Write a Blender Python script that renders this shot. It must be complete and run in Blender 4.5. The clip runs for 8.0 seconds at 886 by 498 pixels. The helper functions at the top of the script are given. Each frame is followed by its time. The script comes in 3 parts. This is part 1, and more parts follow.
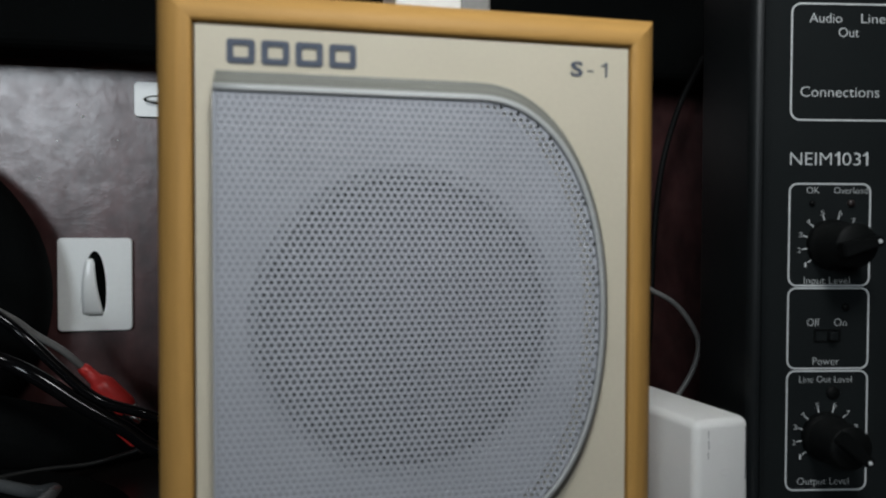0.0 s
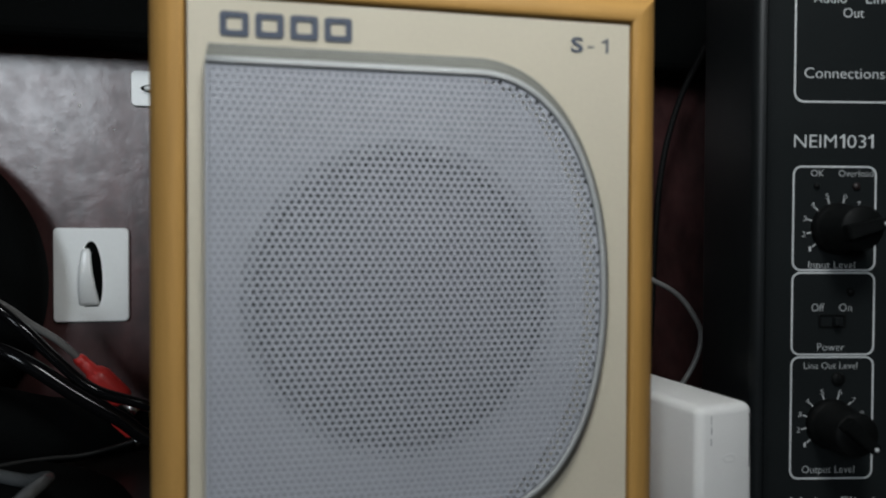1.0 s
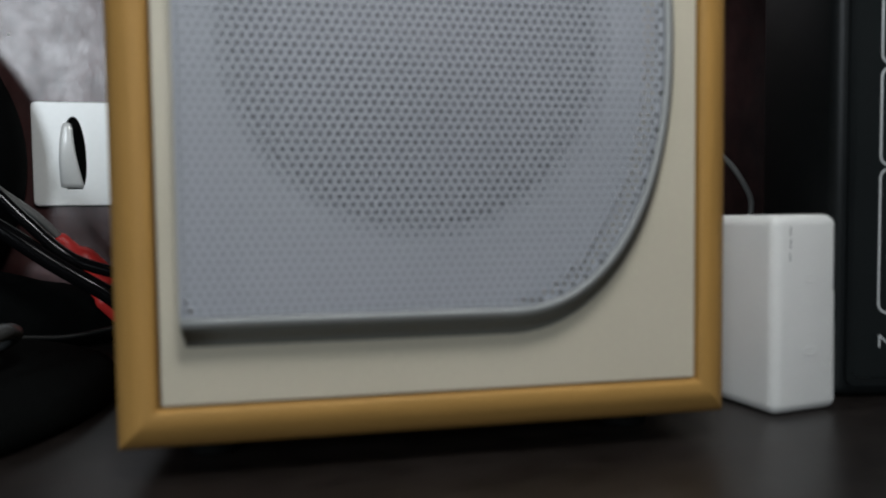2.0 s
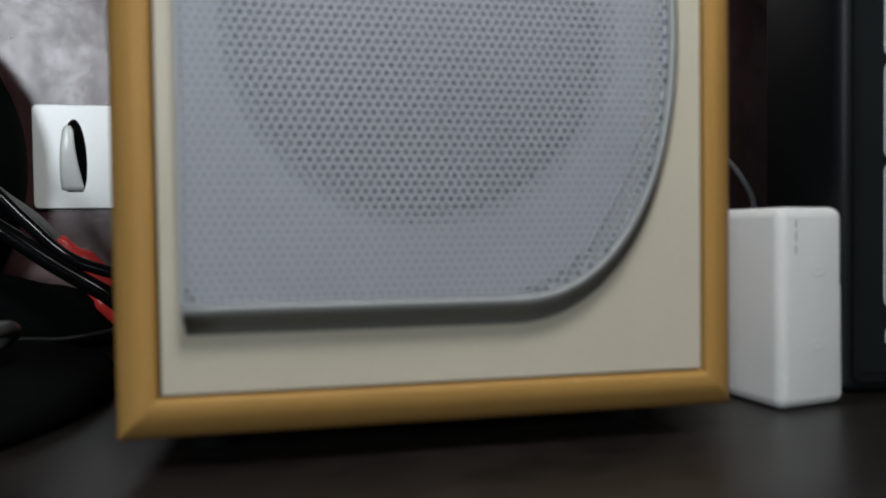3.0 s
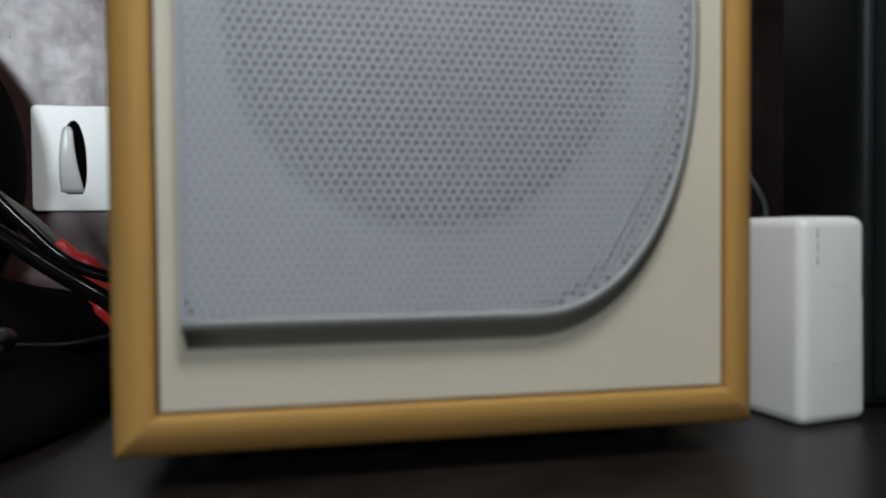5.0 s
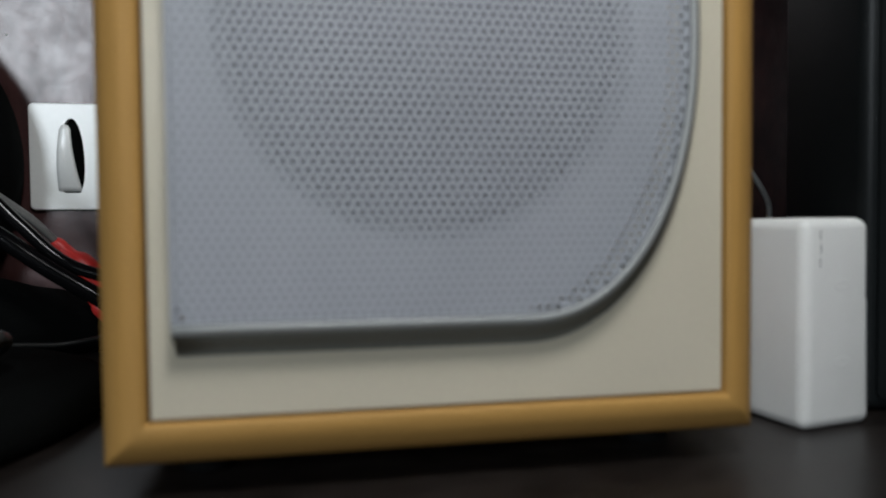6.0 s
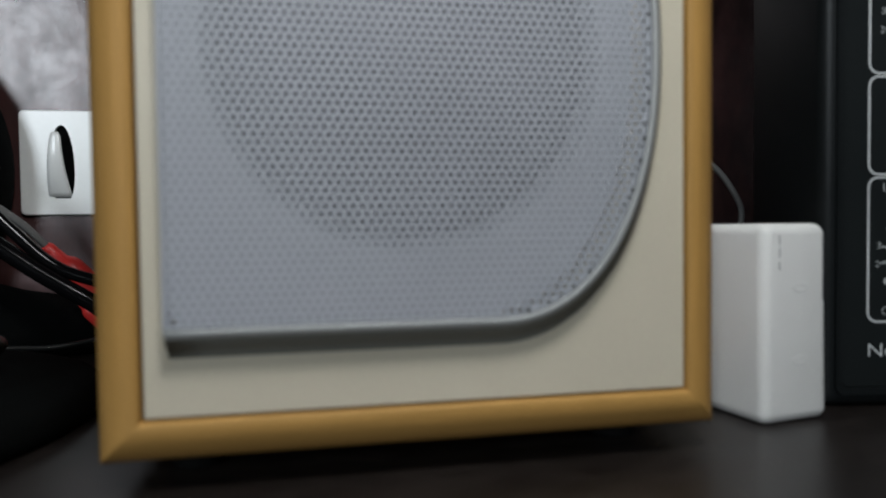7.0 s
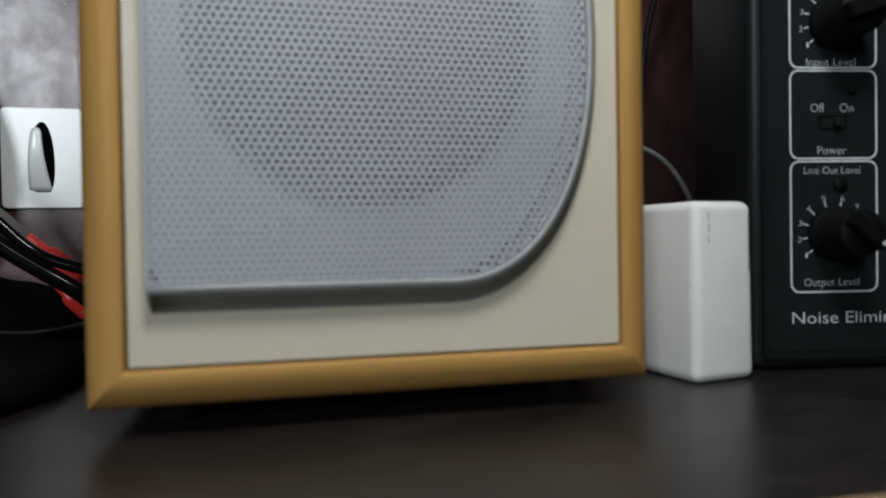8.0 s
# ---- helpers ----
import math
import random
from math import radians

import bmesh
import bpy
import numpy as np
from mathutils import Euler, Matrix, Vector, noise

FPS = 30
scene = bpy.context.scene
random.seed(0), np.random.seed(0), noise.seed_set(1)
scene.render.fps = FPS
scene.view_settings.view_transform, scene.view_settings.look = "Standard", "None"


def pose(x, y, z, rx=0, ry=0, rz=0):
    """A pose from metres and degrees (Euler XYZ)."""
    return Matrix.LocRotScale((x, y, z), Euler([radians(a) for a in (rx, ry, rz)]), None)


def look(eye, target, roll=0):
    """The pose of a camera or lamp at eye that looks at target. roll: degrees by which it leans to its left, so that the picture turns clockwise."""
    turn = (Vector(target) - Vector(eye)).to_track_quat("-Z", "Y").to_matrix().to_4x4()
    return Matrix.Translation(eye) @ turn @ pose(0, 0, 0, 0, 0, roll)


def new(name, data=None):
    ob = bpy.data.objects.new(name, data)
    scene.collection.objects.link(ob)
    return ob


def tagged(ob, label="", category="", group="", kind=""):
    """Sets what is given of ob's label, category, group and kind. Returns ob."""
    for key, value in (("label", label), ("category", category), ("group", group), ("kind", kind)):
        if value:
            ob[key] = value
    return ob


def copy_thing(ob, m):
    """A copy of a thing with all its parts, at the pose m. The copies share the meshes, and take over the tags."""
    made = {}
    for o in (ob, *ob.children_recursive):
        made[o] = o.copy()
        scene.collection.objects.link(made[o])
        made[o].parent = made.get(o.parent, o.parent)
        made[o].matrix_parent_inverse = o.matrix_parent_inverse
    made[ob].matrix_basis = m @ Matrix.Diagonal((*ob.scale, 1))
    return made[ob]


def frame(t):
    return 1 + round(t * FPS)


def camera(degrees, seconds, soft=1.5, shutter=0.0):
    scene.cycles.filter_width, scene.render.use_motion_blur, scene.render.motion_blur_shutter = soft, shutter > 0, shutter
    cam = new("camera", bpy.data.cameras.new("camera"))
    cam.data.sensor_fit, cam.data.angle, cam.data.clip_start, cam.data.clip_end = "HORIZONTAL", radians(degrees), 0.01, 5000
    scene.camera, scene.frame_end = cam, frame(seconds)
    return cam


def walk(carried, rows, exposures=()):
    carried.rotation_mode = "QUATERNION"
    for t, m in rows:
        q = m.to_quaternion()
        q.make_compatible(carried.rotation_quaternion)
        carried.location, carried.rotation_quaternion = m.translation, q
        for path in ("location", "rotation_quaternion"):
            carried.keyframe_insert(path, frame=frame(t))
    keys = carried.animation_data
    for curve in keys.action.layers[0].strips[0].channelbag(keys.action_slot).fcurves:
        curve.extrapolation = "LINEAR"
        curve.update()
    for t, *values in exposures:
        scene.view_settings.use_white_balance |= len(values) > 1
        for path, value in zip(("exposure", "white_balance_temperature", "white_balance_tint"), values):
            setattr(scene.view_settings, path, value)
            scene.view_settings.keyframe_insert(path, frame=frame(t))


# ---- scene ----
cam = camera(66.6, 8.0, soft=1.8)
PATH = [
    (0, (0.02598, -0.16368, 0.10394), (0.4117, 1.7983, 0.0592), 0.17),
    (0.5, (0.02681, -0.16285, 0.10255), (0.4080, 1.8001, 0.0629), 0.16),
    (1, (0.02757, -0.16079, 0.09795), (0.4088, 1.8022, 0.0612), 0.21),
    (1.2, (0.02827, -0.15866, 0.09436), (0.4064, 1.8047, 0.0486), 0.17),
    (1.5, (0.02615, -0.15125, 0.07899), (0.4048, 1.8116, 0.0167), 0.22),
    (1.7, (0.02713, -0.14189, 0.06228), (0.3868, 1.8241, -0.0125), -0.22),
    (2, (0.03002, -0.13063, 0.04918), (0.3786, 1.8367, -0.0418), -0.67),
    (2.2, (0.02995, -0.12613, 0.04328), (0.3823, 1.8410, -0.0347), -0.59),
    (3.3, (0.02920, -0.13014, 0.04540), (0.3772, 1.8387, -0.0037), -0.89),
    (3.5, (0.03009, -0.12918, 0.04781), (0.3733, 1.8398, -0.0243), -1.18),
    (4, (0.02934, -0.12762, 0.04728), (0.3756, 1.8411, -0.0186), -1.05),
    (4.5, (0.02818, -0.12559, 0.04751), (0.3712, 1.8437, -0.0171), -0.92),
    (4.7, (0.02838, -0.12483, 0.04585), (0.3758, 1.8442, -0.0017), -0.58),
    (5.8, (0.02848, -0.12204, 0.04689), (0.3752, 1.8469, -0.0072), -0.33),
    (6, (0.03042, -0.12194, 0.04779), (0.3667, 1.8485, -0.0178), -0.54),
    (6.5, (0.03090, -0.12241, 0.04852), (0.3768, 1.8463, -0.0184), -0.55),
    (7, (0.03140, -0.12985, 0.04929), (0.3991, 1.8350, -0.0161), -0.71),
    (7.5, (0.03342, -0.13982, 0.04580), (0.4219, 1.8214, -0.0045), -0.94),
    (7.8, (0.03375, -0.14532, 0.04226), (0.4551, 1.8096, 0.0165), -0.91),
    (8, (0.03279, -0.14563, 0.03990), (0.4649, 1.8069, 0.0110), -0.89),
]
walk(cam, [(t, look(eye, target, roll)) for t, eye, target, roll in PATH],
     exposures=[(0, -0.64), (1.2, -0.64), (2.0, -0.5), (3.3, -0.36), (7.0, -0.36), (8.0, -0.22)])
# a small aperture, focused behind the loudspeaker
cam.data.dof.use_dof = True
cam.data.dof.focus_distance = 0.265
cam.data.dof.aperture_fstop = 11.0

# ---- light: an unseen lamp added close to the shelf, and daylight in a window ----
world = bpy.data.worlds.new("world")
scene.world = world
world.use_nodes = True
world.node_tree.nodes["Background"].inputs[0].default_value = (0.8, 0.9, 1.0, 1)
world.node_tree.nodes["Background"].inputs[1].default_value = 0.01
lamp_data = bpy.data.lights.new("added_key_light", "POINT")
lamp_data.energy = 3.3
lamp_data.color = (0.93, 0.965, 0.975)
lamp_data.shadow_soft_size = 0.04
LAMP_AT = (0.07, -0.17, 0.33)
lamp_light = new("added_key_light", lamp_data)
lamp_light.location = LAMP_AT
# daylight in the window opening of the room's far wall
WINDOW = (-0.850, -0.490, 0.29, 0.70)
sky_data = bpy.data.lights.new("window_daylight", "AREA")
sky_data.shape, sky_data.size, sky_data.size_y = "RECTANGLE", WINDOW[1] - WINDOW[0], WINDOW[3] - WINDOW[2]
sky_data.energy = 11.2
sky_data.color = (0.84, 0.93, 1.0)
sky_light = new("window_daylight", sky_data)
sky_light.matrix_world = pose((WINDOW[0] + WINDOW[1]) / 2, -1.26, (WINDOW[2] + WINDOW[3]) / 2, 90, 0, 0)


# ---- helpers ----
def link_nodes(tree, a, out, b, inp):
    tree.links.new(a.outputs[out], b.inputs[inp])


def material(name, colour, rough=0.5, metal=0.0, vary=0.1, grain=400.0, bump=0.1, stretch=(1, 1, 1),
             second=None, blotch=25.0, coat=0.0, spec=0.5, rough_vary=0.1):
    """Two scales of noise over the base colour, a fine bump and a little unevenness in the gloss."""
    m = bpy.data.materials.new(name)
    m.use_nodes = True
    tree = m.node_tree
    node = tree.nodes
    shader = node["Principled BSDF"]
    coord = node.new("ShaderNodeTexCoord")
    mapping = node.new("ShaderNodeMapping")
    mapping.inputs["Scale"].default_value = stretch
    link_nodes(tree, coord, "Object", mapping, "Vector")
    fine = node.new("ShaderNodeTexNoise")
    fine.inputs["Scale"].default_value = grain
    fine.inputs["Detail"].default_value = 6
    wide = node.new("ShaderNodeTexNoise")
    wide.inputs["Scale"].default_value = blotch
    wide.inputs["Detail"].default_value = 3
    link_nodes(tree, mapping, "Vector", fine, "Vector")
    link_nodes(tree, mapping, "Vector", wide, "Vector")
    add = node.new("ShaderNodeMath")
    add.operation = "ADD"
    link_nodes(tree, fine, "Fac", add, 0)
    link_nodes(tree, wide, "Fac", add, 1)
    ramp = node.new("ShaderNodeMapRange")
    ramp.inputs["From Min"].default_value = 0.7
    ramp.inputs["From Max"].default_value = 1.3
    link_nodes(tree, add, 0, ramp, "Value")
    mix = node.new("ShaderNodeMix")
    mix.data_type = "RGBA"
    dark = second or tuple(c * (1 - vary) for c in colour)
    light = tuple(min(1, c * (1 + vary)) for c in colour)
    mix.inputs[6].default_value = (*dark, 1)
    mix.inputs[7].default_value = (*light, 1)
    link_nodes(tree, ramp, "Result", mix, 0)
    tree.links.new(mix.outputs[2], shader.inputs["Base Color"])
    gloss = node.new("ShaderNodeMapRange")
    gloss.inputs["To Min"].default_value = max(0.02, rough - rough_vary)
    gloss.inputs["To Max"].default_value = min(1, rough + rough_vary)
    link_nodes(tree, wide, "Fac", gloss, "Value")
    link_nodes(tree, gloss, "Result", shader, "Roughness")
    shader.inputs["Metallic"].default_value = metal
    shader.inputs["Specular IOR Level"].default_value = spec
    shader.inputs["Coat Weight"].default_value = coat
    if bump:
        relief = node.new("ShaderNodeBump")
        relief.inputs["Strength"].default_value = bump
        relief.inputs["Distance"].default_value = 0.0004
        link_nodes(tree, fine, "Fac", relief, "Height")
        link_nodes(tree, relief, "Normal", shader, "Normal")
    return m


BEECH_UP = material("beech_upright", (0.46, 0.253, 0.070), 0.58, spec=0.28, vary=0.12, grain=600, stretch=(1, 1, 0.06), blotch=60, bump=0.06)
BEECH_ACROSS = material("beech_across", (0.46, 0.253, 0.070), 0.58, spec=0.28, vary=0.12, grain=600, stretch=(0.06, 1, 1), blotch=60, bump=0.06)
CREAM = material("cream_panel", (0.60, 0.545, 0.43), 0.32, vary=0.03, grain=900, bump=0.04, blotch=30)
SILVER = material("silver_paint", (0.42, 0.43, 0.425), 0.55, metal=0.1, vary=0.05, grain=2500, bump=0.03)
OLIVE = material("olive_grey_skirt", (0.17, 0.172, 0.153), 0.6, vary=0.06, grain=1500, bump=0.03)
MESH_GREY = material("grille_paint", (0.42, 0.433, 0.472), 0.5, metal=0.05, vary=0.06, grain=1500, bump=0.03, spec=0.6)
BAFFLE_GREY = material("pale_grey_baffle", (0.29, 0.297, 0.318), 0.7, vary=0.05, grain=900, bump=0.03)
CONE = material("driver_cone", (0.03, 0.03, 0.034), 0.7, vary=0.2, grain=700, bump=0.1)
RUBBER = material("black_rubber", (0.005, 0.005, 0.005), 0.7, vary=0.2, grain=800, bump=0.05, spec=0.2)
GLOSSY_BLACK = material("glossy_black_cable", (0.004, 0.004, 0.0045), 0.13, vary=0.2, grain=500, bump=0.03, rough_vary=0.05, spec=0.2)
MAHOGANY = material("mahogany_foil", (0.054, 0.024, 0.023), 0.42, vary=0.55, grain=150, stretch=(1, 1, 0.5), blotch=45,
                    bump=0.12, rough_vary=0.08, coat=1.0)
MAHOGANY.node_tree.nodes["Principled BSDF"].inputs["Coat Roughness"].default_value = 0.27
MAHOGANY.node_tree.nodes["Principled BSDF"].inputs["Coat Tint"].default_value = (1.0, 0.80, 0.81, 1)
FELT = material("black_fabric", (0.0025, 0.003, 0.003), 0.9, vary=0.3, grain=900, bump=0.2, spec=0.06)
def mottle(mat, scale, low, high, strength):
    """Uneven lacquer: the coat's weight follows a wide noise, and its surface is gently dented."""
    tree = mat.node_tree
    shader = tree.nodes["Principled BSDF"]
    coord = tree.nodes.new("ShaderNodeTexCoord")
    wide = tree.nodes.new("ShaderNodeTexNoise")
    wide.inputs["Scale"].default_value = scale
    wide.inputs["Detail"].default_value = 8
    wide.inputs["Roughness"].default_value = 0.65
    link_nodes(tree, coord, "Object", wide, "Vector")
    spread = tree.nodes.new("ShaderNodeMapRange")
    spread.inputs["From Min"].default_value = 0.35
    spread.inputs["From Max"].default_value = 0.65
    spread.inputs["To Min"].default_value = low
    spread.inputs["To Max"].default_value = high
    link_nodes(tree, wide, "Fac", spread, "Value")
    link_nodes(tree, spread, "Result", shader, "Coat Weight")
    dent = tree.nodes.new("ShaderNodeBump")
    dent.inputs["Strength"].default_value = strength
    dent.inputs["Distance"].default_value = 0.001
    link_nodes(tree, wide, "Fac", dent, "Height")
    link_nodes(tree, dent, "Normal", shader, "Coat Normal")


MAHOGANY.node_tree.nodes["Principled BSDF"].inputs["Coat IOR"].default_value = 1.7
mottle(MAHOGANY, 85.0, 0.42, 1.0, 0.26)
SHELF_TOP = material("shelf_foil", (0.0150, 0.0118, 0.0104), 0.36, vary=0.45, grain=220, stretch=(0.5, 1, 1), blotch=55,
                     bump=0.12, rough_vary=0.08, spec=0.5)
TAN_EDGE = material("tan_edge", (0.36, 0.24, 0.14), 0.5, vary=0.15, grain=400, stretch=(0.1, 1, 1))
ENAMEL = material("white_enamel", (0.90, 0.915, 0.90), 0.35, vary=0.02, grain=500, bump=0.02, rough_vary=0.05, coat=1.0)
ENAMEL.node_tree.nodes["Principled BSDF"].inputs["Coat Roughness"].default_value = 0.28
ENAMEL.node_tree.nodes["Principled BSDF"].inputs["Coat IOR"].default_value = 1.6
WHITE_PLASTIC = material("white_plastic", (0.72, 0.715, 0.695), 0.6, vary=0.025, grain=1600, bump=0.12, blotch=120)
SEAM = material("seam_dirt", (0.12, 0.12, 0.12), 0.8, vary=0.3, grain=900)
CASE_BLACK = material("black_case", (0.0075, 0.0090, 0.0096), 0.42, vary=0.15, grain=1800, bump=0.10, spec=0.22)
PANEL_BLACK = material("black_front_foil", (0.0100, 0.0120, 0.0125), 0.5, vary=0.10, grain=1200, bump=0.05, spec=0.12)
PRINT = material("pale_print", (0.56, 0.58, 0.58), 0.6, vary=0.10, grain=1500, bump=0.0)
BRAND = material("dark_blue_grey_print", (0.06, 0.075, 0.11), 0.6, vary=0.10, grain=900, bump=0.0)
KNOB_BLACK = material("black_knob", (0.004, 0.0045, 0.0045), 0.55, vary=0.15, grain=900, bump=0.05, spec=0.1)
RED = material("red_boot", (0.72, 0.04, 0.035), 0.4, vary=0.08, grain=500, bump=0.05)
NICKEL = material("nickel", (0.55, 0.53, 0.5), 0.25, metal=1.0, vary=0.05, grain=700)
GREY_CABLE = material("grey_cable", (0.20, 0.20, 0.195), 0.4, vary=0.1, grain=700)
DARK_CABLE = material("dark_grey_cable", (0.014, 0.015, 0.015), 0.35, vary=0.1, grain=700)
SLATE_CABLE = material("slate_grey_cable", (0.075, 0.080, 0.082), 0.25, vary=0.1, grain=700)
DARK_RED_LENS = material("dark_red_lens", (0.010, 0.0045, 0.004), 0.5, vary=0.1)
PLASTER = material("plaster", (0.08, 0.083, 0.087), 0.9, vary=0.04, grain=60, blotch=3, bump=0.1)
CARPET = material("carpet", (0.07, 0.07, 0.075), 0.95, vary=0.2, grain=150, blotch=4, bump=0.3)
LAMP_WHITE = material("lamp_white", (0.7, 0.7, 0.68), 0.5, vary=0.03)


def part(name, bm, mat, parent=None, label="", smooth=False):
    """Link a bmesh as one mesh object, under a thing if one is given."""
    me = bpy.data.meshes.new(name)
    bmesh.ops.recalc_face_normals(bm, faces=bm.faces)
    bm.to_mesh(me)
    bm.free()
    me.materials.append(mat)
    for p in me.polygons:
        p.use_smooth = smooth
    ob = new(name, me)
    if parent:
        ob.parent = parent
    if label:
        tagged(ob, label)
    return ob


def thing(name, label, category, group="", m=None, kind=""):
    ob = new(name)
    ob.empty_display_size = 0.01
    if m:
        ob.matrix_world = m
    return tagged(ob, label, category, group, kind)


def box(bm, x0, x1, y0, y1, z0, z1, bevel=0.0, segments=3):
    r = bmesh.ops.create_cube(bm, size=1, matrix=Matrix.Translation(((x0 + x1) / 2, (y0 + y1) / 2, (z0 + z1) / 2))
                              @ Matrix.Diagonal((x1 - x0, y1 - y0, z1 - z0, 1)))
    if bevel:
        vs = set(r["verts"])
        es = [e for e in bm.edges if e.verts[0] in vs and e.verts[1] in vs]
        bmesh.ops.bevel(bm, geom=es, offset=bevel, segments=segments, profile=0.5, affect="EDGES")
    return bm


def grid_faces(bm, rows, closed=False):
    """Skin a list of equally long rows of points."""
    vs = [[bm.verts.new(p) for p in row] for row in rows]
    n = len(rows[0])
    for a, b in zip(vs, vs[1:]):
        for i in range(n if closed else n - 1):
            j = (i + 1) % n
            bm.faces.new((a[i], a[j], b[j], b[i]))
    return vs


def lathe(bm, profile, m=None, steps=32):
    """Turn (radius, height) points about the local Z axis."""
    rows = []
    for r, h in profile:
        rows.append([Vector((r * math.cos(2 * math.pi * k / steps), r * math.sin(2 * math.pi * k / steps), h)) for k in range(steps)])
    if m:
        rows = [[m @ p for p in row] for row in rows]
    vs = grid_faces(bm, rows, closed=True)
    bm.faces.new(vs[0])
    bm.faces.new(vs[-1])
    return bm


def spline(points, steps=8):
    """A smooth line through the points."""
    pts = [Vector(p) for p in points]
    pts = [2 * pts[0] - pts[1]] + pts + [2 * pts[-1] - pts[-2]]
    out = []
    for a, b, c, d in zip(pts, pts[1:], pts[2:], pts[3:]):
        for k in range(steps):
            t = k / steps
            out.append(0.5 * (2 * b + (c - a) * t + (2 * a - 5 * b + 4 * c - d) * t * t + (3 * b - a - 3 * c + d) * t ** 3))
    return out + [pts[-2]]


def tube(bm, points, radius, sides=12, steps=8):
    """A round cable along a smooth line; radius may be a number or one for each end."""
    line = spline(points, steps)
    r0, r1 = radius if isinstance(radius, tuple) else (radius, radius)
    rows = []
    side = None
    for i, p in enumerate(line):
        way = (line[min(i + 1, len(line) - 1)] - line[max(i - 1, 0)]).normalized()
        if side is None:
            side = way.cross(Vector((0, 1, 0.3))).normalized()
        side = (side - way * side.dot(way)).normalized()
        up = way.cross(side)
        r = r0 + (r1 - r0) * i / (len(line) - 1)
        rows.append([p + r * (math.cos(2 * math.pi * k / sides) * side + math.sin(2 * math.pi * k / sides) * up) for k in range(sides)])
    vs = grid_faces(bm, rows, closed=True)
    bm.faces.new(vs[0])
    bm.faces.new(vs[-1])
    return bm


def slab(bm, outline, y0, y1):
    """A flat piece with the outline (x, z), from y0 back to y1."""
    a = [bm.verts.new((x, y0, z)) for x, z in outline]
    b = [bm.verts.new((x, y1, z)) for x, z in outline]
    bm.faces.new(a)
    bm.faces.new(b[::-1])
    n = len(a)
    for i in range(n):
        bm.faces.new((a[i], b[i], b[(i + 1) % n], a[(i + 1) % n]))
    return bm


def rounded(x0, x1, z0, z1, r, steps=6):
    pts = []
    for cx, cz, a0 in ((x1 - r, z1 - r, 0), (x0 + r, z1 - r, 90), (x0 + r, z0 + r, 180), (x1 - r, z0 + r, 270)):
        for k in range(steps + 1):
            a = radians(a0 + 90 * k / steps)
            pts.append((cx + r * math.cos(a), cz + r * math.sin(a)))
    return pts


def ring_slab(bm, outer, inner, y0, y1):
    """A flat frame between two outlines with equally many points."""
    rows = [[Vector((x, y, z)) for x, z in line] for line, y in ((outer, y0), (inner, y0), (inner, y1), (outer, y1), (outer, y0))]
    grid_faces(bm, rows, closed=True)
    bmesh.ops.remove_doubles(bm, verts=bm.verts, dist=1e-7)
    return bm


def text_part(body, left, right, middle, height, parent, mat, y=-0.0002, name="lettering", weight=-0.018):
    """Printed words from x = left to x = right about the height z = middle, on the face y = 0 of the parent."""
    curve = bpy.data.curves.new(name, "FONT")
    curve.body = body
    curve.size = 1.0
    curve.extrude = 0.0
    curve.offset = weight
    curve.resolution_u = 3
    holder = bpy.data.objects.new(name, curve)
    scene.collection.objects.link(holder)
    bpy.context.view_layer.update()
    me = bpy.data.meshes.new_from_object(holder.evaluated_get(bpy.context.evaluated_depsgraph_get()))
    bpy.data.objects.remove(holder)
    co = np.array([v.co[:] for v in me.vertices])
    lo, hi = co.min(axis=0), co.max(axis=0)
    sx = (right - left) / (hi[0] - lo[0])
    sz = height / 0.72
    base = middle - height / 2
    for v in me.vertices:
        v.co = (left + (v.co.x - lo[0]) * sx, y, base + v.co.y * sz)
    me.materials.clear()
    me.materials.append(mat)
    ob = new(name, me)
    ob.parent = parent
    return ob


def figure_one(left, right, middle, height, parent, mat, name="lettering"):
    """A printed figure 1: a stem with a flag at its top left."""
    w, z0, z1 = 0.145 * height, middle - height / 2, middle + height / 2
    bm = bmesh.new()
    slab(bm, [(right - w, z0), (right, z0), (right, z1), (right - w * 0.8, z1), (right - w * 1.6, z1 - height * 0.13), (left, z1 - height * 0.20),
              (left, z1 - height * 0.33), (right - w, z1 - height * 0.22)], -0.0002, 0.0001)
    return part(name, bm, mat, parent)


# ---- the shelf and the room round it ----
SHELF_L, SHELF_R, SHELF_FRONT, BACK, TOP = -0.36, 0.48, -0.0610, 0.190, 0.308
bm = bmesh.new()
box(bm, SHELF_L, SHELF_R, SHELF_FRONT, BACK, -0.022, 0.0, 0.0004, 1)
tagged(part("floor", bm, SHELF_TOP), "dark brown foil-covered shelf board with faint scuffs", "shelf board", kind="structure")
bm = bmesh.new()
box(bm, SHELF_L, SHELF_R, SHELF_FRONT - 0.004, SHELF_FRONT, -0.022, 0.0006, 0.0005, 2)
tagged(part("trim", bm, TAN_EDGE), "tan wooden lipping along the shelf's front edge", "trim", kind="structure")
bm = bmesh.new()
box(bm, SHELF_L - 0.02, SHELF_R + 0.02, BACK, BACK + 0.0115, -0.12, 0.42)
tagged(part("wall_back", bm, MAHOGANY), "glossy dark mahogany back panel of the shelf", "wall", kind="structure")
for nm, x0, x1 in (("wall_left", SHELF_L - 0.02, SHELF_L), ("wall_right", SHELF_R, SHELF_R + 0.02)):
    bm = bmesh.new()
    box(bm, x0, x1, SHELF_FRONT, BACK, -0.12, 0.42)
    tagged(part(nm, bm, MAHOGANY), "dark mahogany side panel of the shelf", "wall", kind="structure")
bm = bmesh.new()
